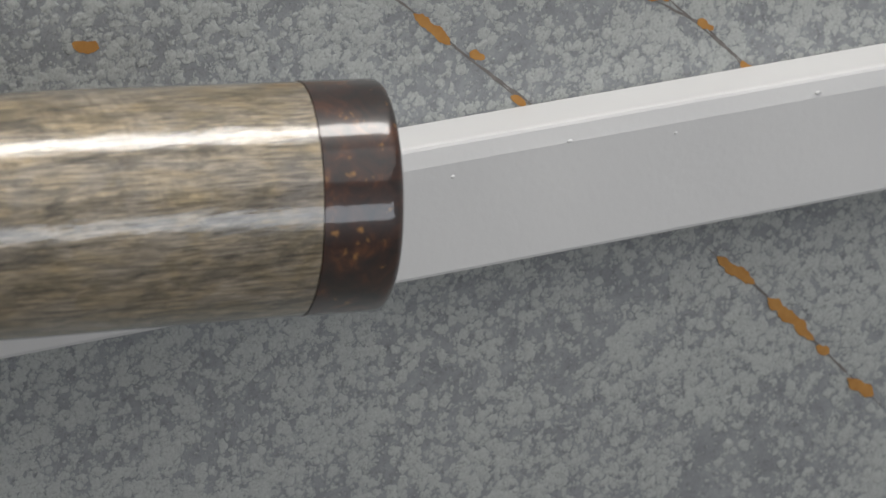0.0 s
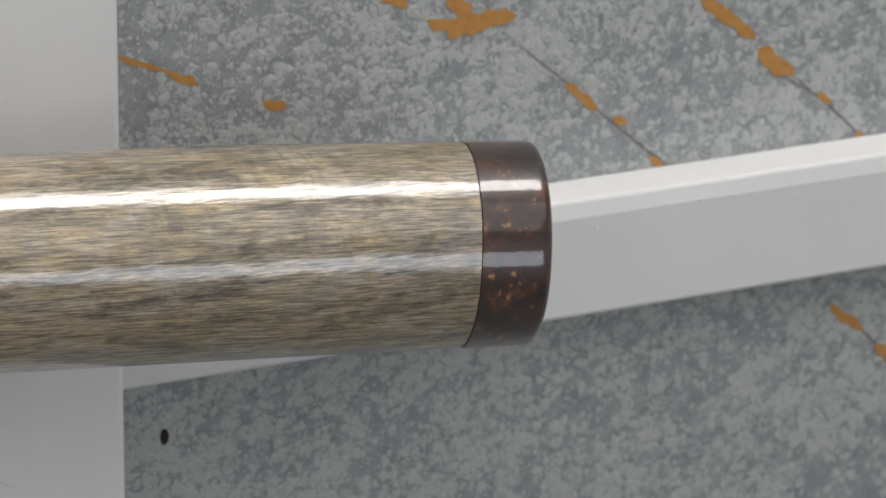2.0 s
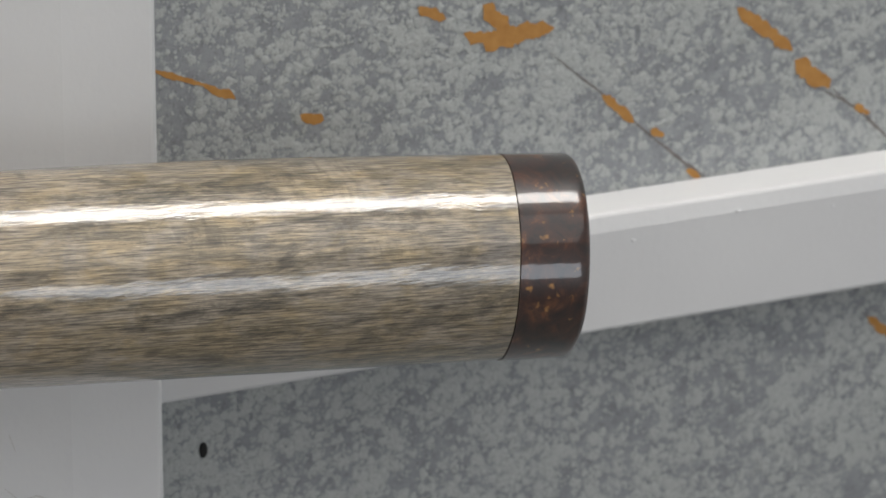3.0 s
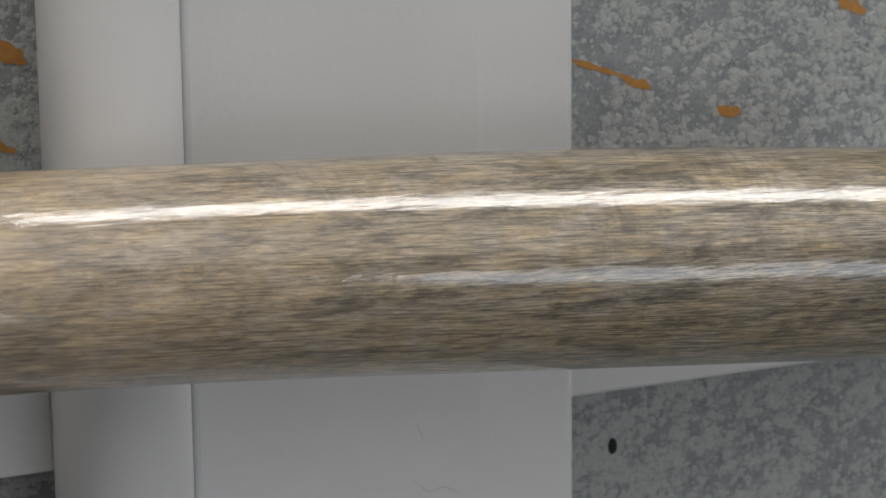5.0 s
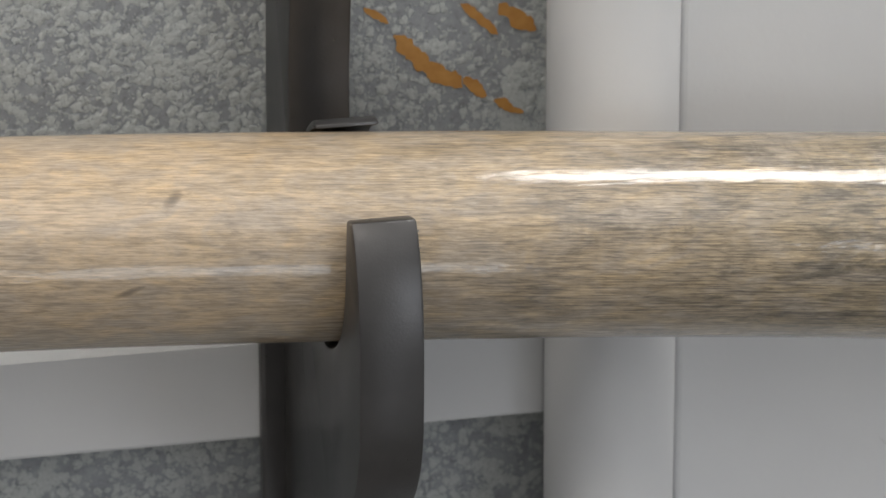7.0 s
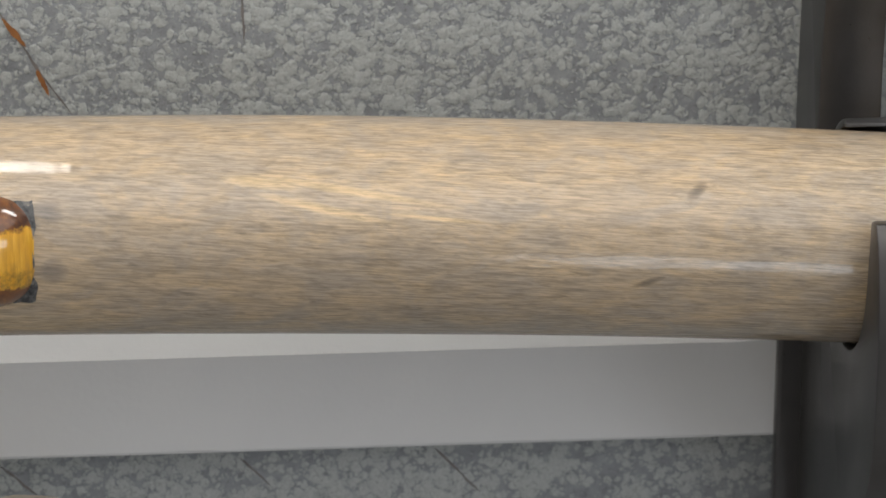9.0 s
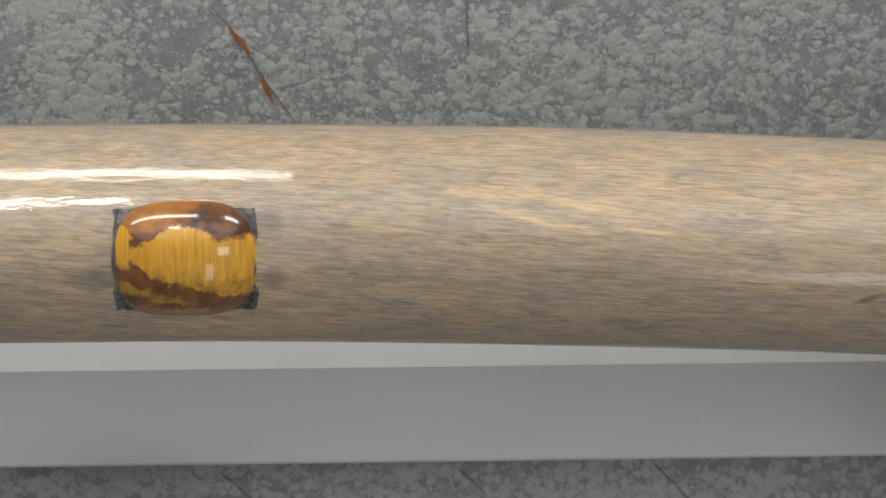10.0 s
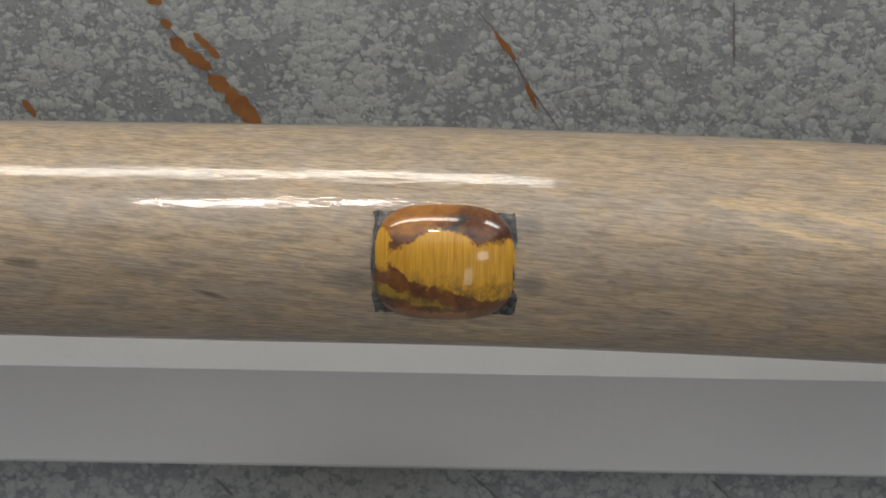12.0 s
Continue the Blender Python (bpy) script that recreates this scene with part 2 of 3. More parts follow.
def stone_material():
    """Banded golden and brown chatoyant stone, in its own coordinates: x along the stick, y up."""
    m, t, b = material("tiger_eye", 0.3)
    tc = t.nodes.new("ShaderNodeTexCoord")
    xyz = t.nodes.new("ShaderNodeSeparateXYZ")
    t.links.new(tc.outputs["Object"], xyz.inputs[0])
    v = stretched(t, (1, 1, 1))
    wob = math_node(t, "MULTIPLY_ADD", noise_of(t, v, 700, 5, 0.6), 0.003, -0.0015)
    x, y = xyz.outputs[0], math_node(t, "ADD", xyz.outputs[1], wob)
    fibre = noise_of(t, stretched(t, (3200, 160, 160), (0, 0, 6)), 1.0, 4, 0.6, 0.4)
    gold = ramp(t, fibre, (0.25, (0.56, 0.265, 0.010)), (0.5, (0.74, 0.37, 0.016)), (0.75, (0.88, 0.50, 0.045)))
    brown = ramp(t, noise_of(t, v, 350, 5, 0.6, 0.6), (0.3, (0.05, 0.014, 0.004)), (0.55, (0.20, 0.065, 0.010)), (0.75, (0.36, 0.14, 0.02)))

    def side(level, slope, soft=0.0004):
        """1 above the line y = level + slope * x."""
        d = math_node(t, "SUBTRACT", math_node(t, "SUBTRACT", y, level), math_node(t, "MULTIPLY", x, slope))
        return math_node(t, "MULTIPLY_ADD", d, 0.5 / soft, 0.5, clamp=True)

    def below(level, slope, soft=0.00025):
        return math_node(t, "SUBTRACT", 1.0, side(level, slope, soft))

    def both(*masks):
        out = masks[0]
        for k in masks[1:]:
            out = math_node(t, "MULTIPLY", out, k)
        return out

    def right_of(level):
        return math_node(t, "MULTIPLY_ADD", math_node(t, "SUBTRACT", math_node(t, "ADD", x, wob), level), 2200, 0.5, clamp=True)

    # amber crown on one side, deep brown on the other, a slate vein between them
    amber = ramp(t, noise_of(t, v, 420, 4, 0.6, 0.6), (0.3, (0.26, 0.085, 0.009)), (0.65, (0.50, 0.20, 0.02)))
    col = mixed(t, both(side(0.0068, 0.55), side(0.0050, 0.0)), brown, amber)
    vein = both(side(0.0050, 0.48, 0.0002), below(0.0060, 0.48), side(0.0036, 0.0), below(0.0072, 0.0))
    col = mixed(t, vein, col, (0.035, 0.032, 0.026))
    top_edge = math_node(t, "MAXIMUM", below(0.0060, -0.5), below(0.0038, 0.0))
    main = both(below(0.0068, 0.635), below(0.0056, 0.0), top_edge, side(-0.0027, -0.243, 0.0002), side(-0.0053, -0.84, 0.0002))
    corner = both(math_node(t, "SUBTRACT", 1.0, right_of(-0.0074)), side(-0.0002, 0.0), below(0.0050, 0.0))
    olive = ramp(t, noise_of(t, v, 500, 5, 0.7), (0.42, grey(0)), (0.60, grey(1)))
    low_gold = mixed(t, math_node(t, "MULTIPLY", both(olive, below(-0.0010, -0.1, 0.0012)), 0.7), gold, (0.12, 0.085, 0.02))
    col = mixed(t, math_node(t, "MAXIMUM", main, corner), col, low_gold)
    strip = both(below(-0.0048, -0.29), side(-0.0056, -0.185, 0.0002), math_node(t, "SUBTRACT", 1.0, right_of(0.0012)))
    col = mixed(t, strip, col, mixed(t, olive, (0.42, 0.26, 0.02), (0.16, 0.11, 0.015)))
    rim = both(below(-0.0062, -0.06), math_node(t, "SUBTRACT", 1.0, right_of(0.003)))
    col = mixed(t, rim, col, (0.36, 0.14, 0.035))
    t.links.new(col, b.inputs["Base Color"])
    b.inputs["Coat Weight"].default_value, b.inputs["Coat Roughness"].default_value = 1.0, 0.02
    b.inputs["Coat IOR"].default_value = 1.6
    return m


def iron_material():
    m, t, b = material("black_powder_coat", 0.36, 0.8)
    v = stretched(t, (1, 1, 1))
    t.links.new(ramp(t, noise_of(t, v, 60, 4), (0.3, (0.080, 0.078, 0.078)), (0.7, (0.115, 0.112, 0.112))), b.inputs["Base Color"])
    bump(t, b, noise_of(t, v, 2500, 3), 0.3, 0.0001)
    chip = ramp(t, noise_of(t, v, 900, 2), (0.72, grey(0.36)), (0.8, grey(0.22)))
    t.links.new(chip, b.inputs["Roughness"])
    return m


# x, z, half length, half height, tilt of the marks in the wood
MARKS = [
    (0.0978, 1.3496, 0.0016, 0.0008, 0.45), (0.0909, 1.3378, 0.0024, 0.0006, 0.3), (-0.0347, 1.3394, 0.0026, 0.0005, -0.3),
    (0.2103, 1.3468, 0.0010, 0.0005, 0.2), (-0.0605, 1.3437, 0.003, 0.0008, -0.1),
    (0.224, 1.3225, 0.0016, 0.0008, 0.2),
]
STAINS = [(-0.0150, 1.3420, 0.0042, 0.0024, 0), (0.0092, 1.3415, 0.0026, 0.0022, 0), (0.2780, 1.3300, 0.0040, 0.0060, 0), (0.0085, 1.3500, 0.0022, 0.0020, 0)]
FLAMES = [
    (0.050, 1.3512, 0.0150, 0.0006, -0.17), (0.046, 1.3492, 0.0100, 0.0007, -0.22), (0.062, 1.3475, 0.0080, 0.0004, -0.12), (0.038, 1.3525, 0.0060, 0.0008, -0.1),
]
M_WALL, M_PAINT, M_WOOD, M_RESIN, M_STONE, M_IRON = wallpaper_material(), paint_material(), wood_material(), resin_material(), stone_material(), iron_material()
M_RUST = rust_material("rust_ochre_print", (0.42, 0.195, 0.045), (0.52, 0.265, 0.07))
M_RUST_BROWN = rust_material("rust_brown_print", (0.26, 0.10, 0.03), (0.36, 0.155, 0.045))
M_CRACK = rust_material("dark_crack_print", (0.15, 0.14, 0.135), (0.24, 0.22, 0.21))
M_HOLE = plain_material("black_plug", (0.012, 0.012, 0.012), 0.7)
M_PLASTER = plain_material("grey_plaster", (0.68, 0.68, 0.68), 0.8)
M_FLOOR = plain_material("dark_floor", (0.30, 0.29, 0.28), 0.5)
M_SOCKET, tree, bsdf = material("dark_epoxy", 0.3)
tree.links.new(ramp(tree, noise_of(tree, stretched(tree, (1, 1, 1)), 900, 5, 0.7), (0.36, (0.03, 0.031, 0.033)), (0.52, (0.12, 0.122, 0.125)), (0.68, (0.30, 0.27, 0.23))), bsdf.inputs["Base Color"])
M_BIRCH = plain_material("pale_birch", (0.62, 0.55, 0.42), 0.5)


# ---- building helpers ----
def part(name, bm, mat, parent=None, label="", smooth=False):
    data = bpy.data.meshes.new(name)
    bmesh.ops.recalc_face_normals(bm, faces=bm.faces)
    for f in bm.faces:
        f.smooth = smooth
    bm.to_mesh(data)
    bm.free()
    data.materials.append(mat)
    ob = new(name, data)
    ob.parent = parent
    if label:
        ob["label"] = label
    return ob


def box(bm, x0, x1, y0, y1, z0, z1):
    return bmesh.ops.create_cube(bm, size=1, matrix=Matrix.LocRotScale(((x0 + x1) / 2, (y0 + y1) / 2, (z0 + z1) / 2), None, (x1 - x0, y1 - y0, z1 - z0)))


def prism(bm, outline, lift):
    """Extrudes a closed outline of 3D points by the vector lift."""
    base = bm.faces.new([bm.verts.new(p) for p in outline])
    top = bmesh.ops.extrude_face_region(bm, geom=[base])["geom"]
    bmesh.ops.translate(bm, vec=lift, verts=[v for v in top if isinstance(v, bmesh.types.BMVert)])


def soften(bm, width, segments=2):
    edges = [e for e in bm.edges if len(e.link_faces) == 2 and e.calc_face_angle(0) > 0.5]
    bmesh.ops.bevel(bm, geom=edges, offset=width, segments=segments, affect="EDGES", profile=0.5)


# ---- structure ----
WALL_Y = 0.626
for name, dims, mat in (
    ("wall_north", (-2.4, 2.4, WALL_Y, 0.76, 0, 2.6), M_WALL), ("wall_west", (-2.5, -2.4, -2.1, 0.76, 0, 2.6), M_PLASTER),
    ("wall_east", (2.4, 2.5, -2.1, 0.76, 0, 2.6), M_PLASTER), ("wall_south", (-2.4, 2.4, -2.1, -2.0, 0, 2.6), M_PLASTER),
    ("ceiling", (-2.5, 2.5, -2.1, 0.76, 2.6, 2.7), M_PLASTER), ("floor", (-2.5, 2.5, -2.1, 0.76, -0.1, 0), M_FLOOR),
):
    bm = bmesh.new()
    box(bm, *dims)
    tagged(part(name, bm, mat), kind="structure")
wall = bpy.data.objects["wall_north"]
wall["label"] = "grey mottled stone-print wall with ochre rust veins"


def rail(name, x0, x1, ridge, back, top):
    bm = bmesh.new()
    prism(bm, [(x0, y, z) for y, z in ((WALL_Y, 1.2953), (0.616, 1.2953), (0.616, ridge), (back, top), (WALL_Y, top))], (x1 - x0, 0, 0))
    soften(bm, 0.0006)
    return tagged(part(name, bm, M_PAINT), "white painted wooden rail with a bevelled top", kind="structure")


rail("trim_1", -2.4, 0.1626, 1.3108, 0.6184, 1.3154)
rail("trim_2", 0.2390, 2.4, 1.3119, 0.6166, 1.3149)
bm = bmesh.new()
prism(bm, [(x, y, 0) for x, y in ((0.1822, WALL_Y), (0.1822, 0.6126), (0.1828, 0.6120), (0.2265, 0.6118), (0.2414, 0.6138), (0.2423, 0.6150), (0.2440, WALL_Y))], (0, 0, 2.6))
soften(bm, 0.0005)
tagged(part("trim_3", bm, M_PAINT), "white painted upright board with one sloping edge", kind="structure")
bm = bmesh.new()
prism(bm, [(0.1714 + 0.0100 * math.cos(a), 0.6110 - 0.0100 * math.sin(a), 0) for a in np.linspace(0.0, 2 * math.pi, 49)[:-1]], (0, 0, 2.6))
bead = tagged(part("trim_4", bm, M_PAINT, smooth=True), "white painted upright pipe in front of the wall", kind="structure")
bead.data.set_sharp_from_angle(angle=radians(35))

for k in range(8):
    x, on_ridge = 0.30 + 0.019 * k + random.uniform(0, 0.008), k % 2
    z = (1.3119, 1.3100)[on_ridge] + random.uniform(-0.0008, 0.0008)
    y = 0.616
    bm = bmesh.new()
    size = random.uniform(0.00012, 0.0003)
    bmesh.ops.create_icosphere(bm, subdivisions=2, radius=size, matrix=Matrix.LocRotScale((x, y, z), None, (random.uniform(1, 2.4), 0.6, 1)))
    part("paint_lump", bm, M_PAINT, bpy.data.objects["trim_2"], smooth=True)

# ---- walking stick ----
STICK_Y, STICK_R, LEFT, JOINT, END = 0.585, 0.0151, -0.56, 0.2841, 0.2957


def axis_z(x):
    return 1.3434 - 0.0214 * (max(0.0, x + 0.01) / 0.304) ** 1.71


def stick_ring(x, r, n=72):
    out = []
    for k in range(n):
        a = 2 * math.pi * k / n
        d = 1 + 0.010 * (noise.noise((x * 18, 2 * math.cos(a), 2 * math.sin(a))))
        lean = 0.7 * (axis_z(x - 0.002) - axis_z(x + 0.002)) / 0.004
        cut = 0.25 * min(1.0, max(0.0, (x - 0.2) / 0.08))
        out.append((x + lean * r * math.sin(a) + cut * r * math.cos(a), STICK_Y + r * d * math.cos(a), axis_z(x) + r * d * math.sin(a)))
    return out


def sweep(bm, stations):
    rings = [[bm.verts.new(p) for p in stick_ring(x, r)] for x, r in stations]
    for a, b in zip(rings, rings[1:]):
        for k in range(len(a)):
            bm.faces.new((a[k - 1], a[k], b[k], b[k - 1]))
    bm.faces.new(rings[0])
    bm.faces.new(rings[-1])


def radius(x):
    return STICK_R + 0.00015 * math.sin(x * 24 + 1.0) + 0.0003 * math.exp(-(((x - 0.225) / 0.035) ** 2)) - 0.0003 * max(0.0, (x - 0.25) / 0.04)


stick = tagged(new("walking_stick"), "lacquered grey-brown wooden walking stick lying on a black hook", "walking stick")
bm = bmesh.new()
sweep(bm, [(x, radius(x)) for x in np.linspace(LEFT, JOINT, 260)])
part("shaft", bm, M_WOOD, stick, "glossy grey-brown grained wood", smooth=True).data.set_sharp_from_angle(angle=radians(40))
bm = bmesh.new()
cap = [(x, radius(x) + 0.0001) for x in np.linspace(JOINT + 0.00015, END - 0.0012, 10)]
cap += [(END - 0.0012 * (1 - math.sin(a)), radius(END) + 0.0001 - 0.0012 * (1 - math.cos(a))) for a in np.linspace(0.3, math.pi / 2, 5)]
sweep(bm, cap)
part("end_cap", bm, M_RESIN, stick, "polished dark brown resin cap with golden flecks", smooth=True).data.set_sharp_from_angle(angle=radians(40))

# the inlaid stone, with its dark glue bed
STONE_X, STONE_UP = -0.0030, 3.8
n_out = Vector((0, -math.cos(radians(STONE_UP)), math.sin(radians(STONE_UP))))
up = Vector((0, math.sin(radians(STONE_UP)), math.cos(radians(STONE_UP))))
seat_m = Matrix((Vector((1, 0, 0)), up, n_out)).transposed().to_4x4()
seat_m.translation = Vector((STONE_X, STICK_Y, axis_z(STONE_X))) + n_out * (STICK_R - 0.0014)
bm = bmesh.new()
rings = []
for s in np.linspace(0, 1, 15):
    ring = []
    for k in range(64):
        a = 2 * math.pi * k / 64
        c, q = math.cos(a), math.sin(a)
        u, w = math.copysign(abs(c) ** 0.70, c), math.copysign(abs(q) ** 0.70, q)
        lift = 0.0046 * (1 - s ** 2.8) ** 0.7
        ring.append(bm.verts.new((0.0104 * s * u, 0.0081 * s * w, lift)) if s > 0 else None)
    rings.append(ring)
rings.append([bm.verts.new((*v.co.xy, -0.0022)) for v in rings[-1]])
tip = bm.verts.new((0, 0, 0.0046))
for k in range(64):
    bm.faces.new((tip, rings[1][k - 1], rings[1][k]))
for a, b in zip(rings[1:], rings[2:]):
    for k in range(64):
        bm.faces.new((a[k - 1], a[k], b[k], b[k - 1]))
bm.faces.new(rings[-1])
stone = part("gemstone", bm, M_STONE, stick, "golden and brown banded polished tiger's eye", smooth=True)
stone.matrix_basis = seat_m
bm = bmesh.new()
grid = {}
for i in range(41):
    for j in range(33):
        u, w = (i / 20 - 1) * 0.0097, (j / 16 - 1) * 0.0073
        edge_u = 0.0010 * noise.noise((0.3, w * 420, 1 + i // 21)) * abs(u) / 0.01
        a = radians(STONE_UP) + w / STICK_R
        r = radius(STONE_X) * 1.006 + 0.0001
        x = STONE_X + u + edge_u
        grid[i, j] = bm.verts.new((x, STICK_Y - r * math.cos(a), axis_z(x) + r * math.sin(a) + 0.0008 * noise.noise((u * 900, 0.2, 3)) * abs(w) / 0.008))
for i in range(40):
    for j in range(32):
        bm.faces.new((grid[i, j], grid[i + 1, j], grid[i + 1, j + 1], grid[i, j + 1]))
part("glue_bed", bm, M_SOCKET, stick, "dark glue bed round the stone", smooth=True)

# ---- hook ----
HOOK_X0, HOOK_X1 = 0.1212, 0.1305
HZ = axis_z(0.126)


def arc(cy, cz, r, a0, a1, n):
    return [(cy + r * math.cos(radians(a)), cz + r * math.sin(radians(a))) for a in np.linspace(a0, a1, n)]


# outline in millimetres from the stick's axis: back (+) and up
outline = [(40.5, 10), (40.5, -16), (31, -17.5), (31, -66), (29, -72), (25, -70), (20, -60), (14, -51), (8, -45)]
outline += [(24.8 * math.cos(a), -19 + 22 * math.sin(a)) for a in np.linspace(1.5 * math.pi - 0.15, math.pi, 18)]
outline += [(-25.0, -15), (-25.1, -11), (-25.1, -8), (-24.9, -5), (-24.5, -2), (-23.9, 1), (-23.0, 4), (-21.8, 6.8), (-20.2, 9.2), (-16.8, 8.6), (-16.2, 3)]
outline += arc(0, 0, 15.7, 180, 438, 34)[1:]
outline += [(3.4, 16.0)] + arc(0, 0, 17.0, 72, 20, 9)
outline += [(20, 3), (22, 3), (23, 8), (23, 18), (21.5, 28), (18.5, 38), (14.5, 48), (9, 60), (4, 72), (8, 76), (16, 74), (26, 60), (32.5, 48), (36.5, 38), (39, 28), (40.2, 18)]
hook = tagged(new("wall_hook"), "matt black iron wall hook holding the stick", "hook")
bm = bmesh.new()
prism(bm, [(HOOK_X0, STICK_Y + a / 1000, HZ + b / 1000) for a, b in outline], (HOOK_X1 - HOOK_X0, 0, 0))
soften(bm, 0.0005, 2)
arm = part("arm", bm, M_IRON, hook, smooth=True)
arm.data.set_sharp_from_angle(angle=radians(32))
bm = bmesh.new()
box(bm, 0.1176, 0.1306, STICK_Y + 0.0282, STICK_Y + 0.0309, HZ - 0.075, HZ - 0.006)
soften(bm, 0.0006, 2)
part("back_plate", bm, M_IRON, hook)

# bare specks worn along the hook's front edges
M_BARE = plain_material("bare_steel_speck", (0.16, 0.157, 0.155), 0.45)
for a, b, x, size in ((-20.2, 9.0, HOOK_X1 - 0.0004, 0.00025), (-21.2, 7.7, HOOK_X1 - 0.0001, 0.0003), (-22.3, 5.6, HOOK_X1 - 0.0001, 0.00025), (-19.0, 9.0, HOOK_X0 + 0.0030, 0.0002),
                      (-24.5, -2.2, HOOK_X1 - 0.0001, 0.0002), (-23.6, -23.8, HOOK_X0 + 0.0012, 0.00035), (-22.9, -25.1, HOOK_X0 + 0.0026, 0.0003), (-23.3, -24.4, HOOK_X0 + 0.0030, 0.00022)):
    bm = bmesh.new()
    bmesh.ops.create_icosphere(bm, subdivisions=2, radius=size * 0.7, matrix=Matrix.LocRotScale((x, STICK_Y + a / 1000, HZ + b / 1000), Euler((0.4, 0.3, a)), (1.4, 0.5, 0.7)))
    part("worn_speck", bm, M_BARE, arm, smooth=True)

# ---- printed rust patches, cracks and a dark plug on the wall ----
PATCHES = [
    (1.90, (0.3224, 1.3310), (0.3277, 1.3260)),
    (1.60, (0.3313, 1.3240), (0.3332, 1.3230)),
    (1.45, (0.3379, 1.3164), (0.3399, 1.3150)),
    (0.97, (0.3412, 1.3143), (0.3427, 1.3139)),
    (1.81, (0.3689, 1.3231), (0.3710, 1.3216)),
    (1.32, (0.3762, 1.3156), (0.3776, 1.3141)),
    (2.26, (0.2905, 1.3494), (0.2944, 1.3474)),
    (3.85, (0.2987, 1.3444), (0.3031, 1.3425), (0.3084, 1.3432), (0.3128, 1.3435)),
    (3.50, (0.3016, 1.3481), (0.3055, 1.3440)),
    (2.70, (0.3465, 1.3422), (0.3512, 1.3385), (0.3562, 1.3344)),
    (3.83, (0.3576, 1.3319), (0.3630, 1.3274)),
    (1.47, (0.3687, 1.3228), (0.3706, 1.3218)),
    (1.15, (0.2460, 1.3452), (0.2510, 1.3432), (0.2560, 1.3412)),
    (1.75, (0.2540, 1.3420), (0.2592, 1.3392)),
    (1.90, (0.2706, 1.3348), (0.2738, 1.3337)),
    (2.01, (0.3728, 1.2856), (0.3753, 1.2834), (0.3788, 1.2806)),
    (2.37, (0.3818, 1.2773), (0.3859, 1.2734), (0.3895, 1.2696)),
    (1.54, (0.3905, 1.2680), (0.3924, 1.2668)),
    (2.42, (0.3963, 1.2616), (0.4005, 1.2583)),
    (3.75, (0.1417, 1.3543), (0.1460, 1.3499), (0.1512, 1.3463)),
    (2.40, (0.1523, 1.3470), (0.1552, 1.3444)),
    (1.72, (0.1570, 1.3433), (0.1611, 1.3412)),
    (1.88, (0.1518, 1.3588), (0.1570, 1.3541)),
    (2.91, (0.1579, 1.3583), (0.1628, 1.3544)),
    (1.19, (0.1367, 1.3593), (0.1401, 1.3569)),
    (2.32, (-0.0437, 1.3585), (-0.0382, 1.3544)),
    (1.33, (-0.0404, 1.3596), (-0.0369, 1.3562)),
    (3.33, (-0.0380, 1.3529), (-0.0345, 1.3498), (-0.0310, 1.3463)),
    (1.16, (-0.0451, 1.3615), (-0.0441, 1.3606)),
    (0.95, (0.0035, 1.3607), (0.0067, 1.3566)),
    (0.85, (0.0084, 1.3528), (0.0100, 1.3490)),
    (1.16, (-0.0472, 1.3646), (-0.0453, 1.3642)),
    (1.16, (-0.0451, 1.3616), (-0.0439, 1.3609)),
    (1.34, (-0.0656, 1.3489), (-0.0640, 1.3465)),
    (2.51, (-0.0387, 1.3444), (-0.0300, 1.3362)),
]
CRACKS = [
    ((0.3277, 1.3260), (0.3418, 1.3142)),
    ((0.3612, 1.3274), (0.3698, 1.3223), (0.3772, 1.3142)),
    ((0.3704, 1.2878), (0.3793, 1.2800), (0.3916, 1.2674), (0.4029, 1.2555)),
    ((0.3129, 1.3394), (0.3224, 1.3312), (0.3394, 1.3156), (0.3431, 1.3136)),
    ((0.3635, 1.3273), (0.3772, 1.3149)),
    ((0.0007, 1.3642), (0.0040, 1.3603), (0.0090, 1.3521), (0.0134, 1.3458)),
    ((0.0384, 1.3662), (0.0387, 1.3568)),
    ((0.0009, 1.2909), (0.0072, 1.2852)),
    ((0.0674, 1.2911), (0.0745, 1.2835)),
    ((0.0377, 1.2905), (0.0424, 1.2857)),
    ((-0.0454, 1.3619), (-0.0382, 1.3533), (-0.0308, 1.3463)),
    ((-0.0376, 1.2894), (-0.0346, 1.2862)),
]


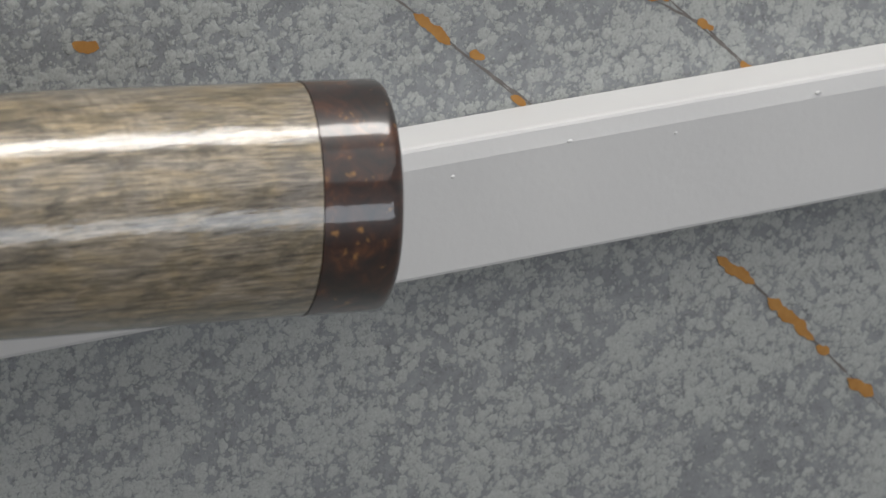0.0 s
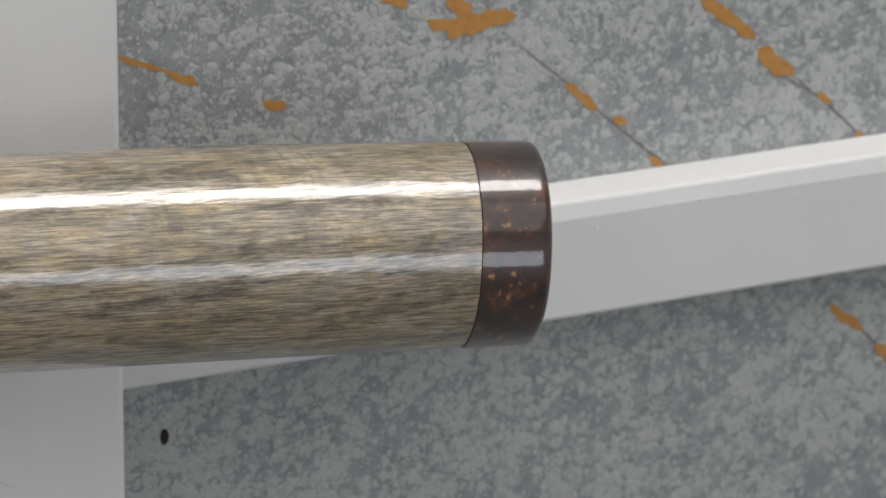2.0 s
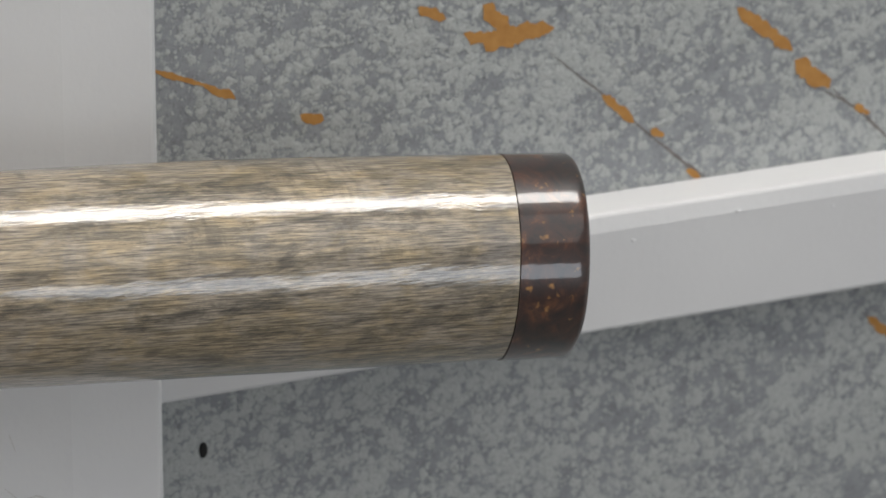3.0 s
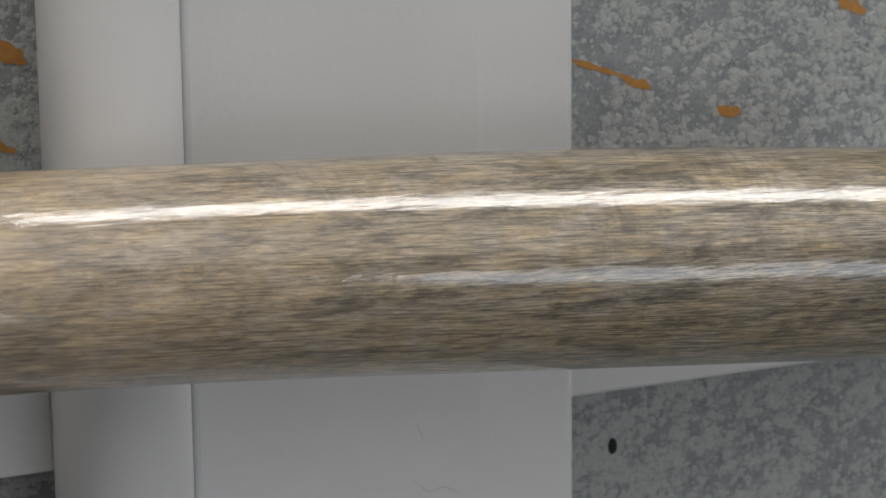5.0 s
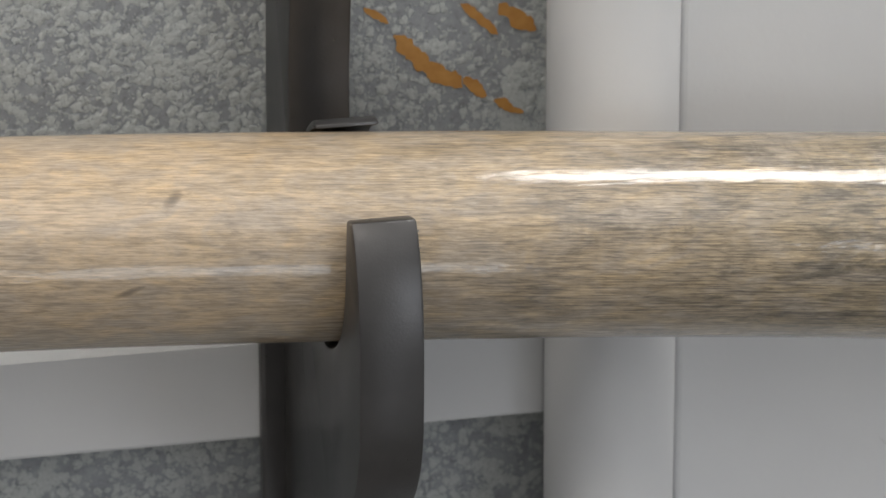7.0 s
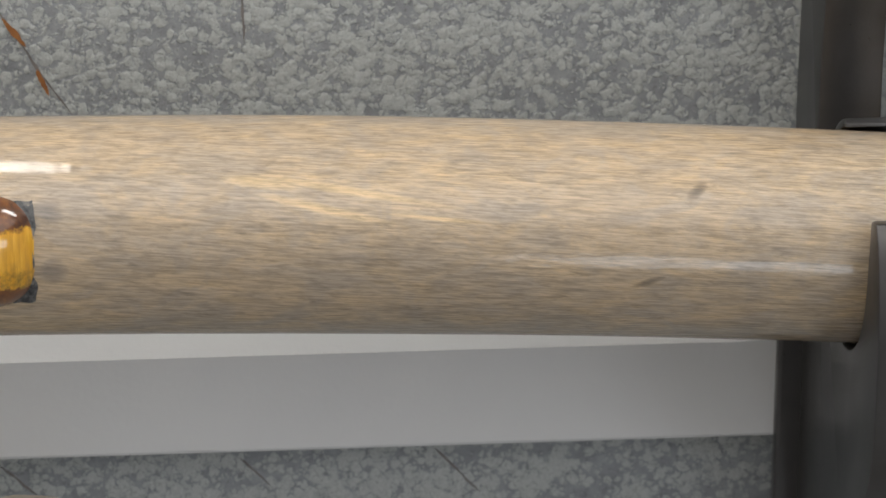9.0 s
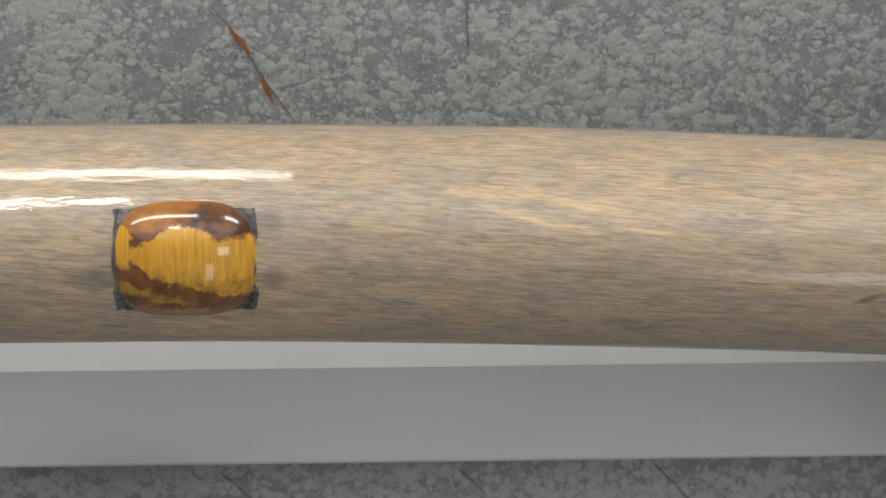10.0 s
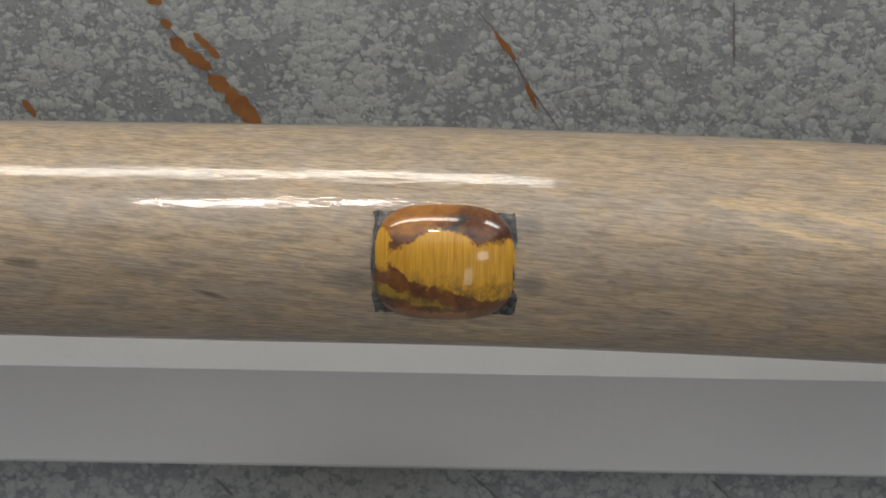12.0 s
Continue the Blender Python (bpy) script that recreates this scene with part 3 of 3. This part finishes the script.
def ribbon(points, width, y, ragged, step):
    """A flat ragged ribbon along points (x, z), as a thin slab on the wall."""
    left, right, dist = [], [], [0.0]
    for a, b in zip(points, points[1:]):
        dist.append(dist[-1] + math.dist(a, b))
    n = max(6, int(dist[-1] / step))
    for k in range(n + 1):
        d = dist[-1] * k / n
        x, z = np.interp(d, dist, [p[0] for p in points]), np.interp(d, dist, [p[1] for p in points])
        x2, z2 = np.interp(min(d + 0.0008, dist[-1]), dist, [p[0] for p in points]), np.interp(min(d + 0.0008, dist[-1]), dist, [p[1] for p in points])
        x1, z1 = np.interp(max(d - 0.0008, 0), dist, [p[0] for p in points]), np.interp(max(d - 0.0008, 0), dist, [p[1] for p in points])
        t = Vector((x2 - x1, z2 - z1)).normalized()
        fall = max(0.10, (1 - abs(2 * k / n - 1) ** 5))
        for side_list, s in ((left, 1), (right, -1)):
            w = 0.5 * width * fall * (0.85 + 1.1 * ragged * noise.noise((x * 420 + 7 * s, z * 420, s)) + 0.5 * ragged * noise.noise((x * 1300, z * 1300, 5 + s)))
            w = max(w, 0.00004)
            side_list.append((x - s * w * t.y, y, z + s * w * t.x))
    bm = bmesh.new()
    va, vb = [bm.verts.new(p) for p in left], [bm.verts.new(p) for p in right]
    for k in range(n):
        bm.faces.new((va[k], va[k + 1], vb[k + 1], vb[k]))
    return bm


for n, (width, *points) in enumerate(PATCHES):
    (x0, z0), (x1, z1) = points[0], points[-1]
    length = math.dist(points[0], points[-1])
    ext = 0.2 * width / 1000 / max(length, 1e-4)
    points[0], points[-1] = (x0 - ext * (x1 - x0), z0 - ext * (z1 - z0)), (x1 + ext * (x1 - x0), z1 + ext * (z1 - z0))
    part("rust_patch", ribbon(points, width / 1000 * 0.9, WALL_Y - 0.00012 - 0.000006 * n, 0.65, 0.0002), M_RUST if points[0][0] > 0.1 else M_RUST_BROWN, wall)
for n, points in enumerate(CRACKS):
    part("crack", ribbon(points, 0.0004, WALL_Y - 0.00006 - 0.000003 * n, 0.9, 0.0004), M_CRACK, wall)
bm = bmesh.new()
bmesh.ops.create_uvsphere(bm, u_segments=16, v_segments=8, radius=0.001, matrix=Matrix.LocRotScale((0.2534, WALL_Y, 1.2823), None, (0.75, 0.5, 1.35)))
part("dark_plug", bm, M_HOLE, wall, smooth=True)

# ---- pale stick that stands on the floor below ----
bm = bmesh.new()
profile = [(0.009, 0.0), (0.010, 0.4), (0.011, 1.20), (0.0115, 1.262), (0.0135, 1.270), (0.0150, 1.285), (0.0146, 1.2953), (0.0125, 1.2983), (0.007, 1.2995), (0.0, 1.2998)]
rings = []
for r, z in profile[:-1]:
    rings.append([bm.verts.new((0.0033 + r * math.cos(2 * math.pi * k / 40), 0.583 + r * math.sin(2 * math.pi * k / 40), z + 0.0004 * noise.noise((k * 0.9, z * 200, 1)))) for k in range(40)])
for a, b in zip(rings, rings[1:]):
    for k in range(40):
        bm.faces.new((a[k - 1], a[k], b[k], b[k - 1]))
tip = bm.verts.new((0.0033, 0.583, profile[-1][1]))
for k in range(40):
    bm.faces.new((rings[-1][k - 1], rings[-1][k], tip))
bm.faces.new(rings[0])
other = tagged(new("walking_stick"), "pale birch stick with a rounded knob, upright on the floor", "walking stick")
part("knob_and_shaft", bm, M_BIRCH, other, smooth=True)

# hairline scuffs in the white paint
M_SCUFF = rust_material("grey_scuff", (0.52, 0.52, 0.52), (0.62, 0.62, 0.61))
for owner, points, width, y in (
    ("trim_3", ((0.2155, 1.2880), (0.2180, 1.2855), (0.2205, 1.2860), (0.2235, 1.2845)), 0.00025, 0.6115),
    ("trim_3", ((0.2165, 1.2965), (0.2175, 1.2935)), 0.0002, 0.6115),
    ("trim_1", ((0.1530, 1.3080), (0.1560, 1.3086), (0.1580, 1.3078)), 0.0003, 0.6158),
):
    part("scuff", ribbon(points, width, y, 0.8, 0.0003), M_SCUFF, bpy.data.objects[owner])
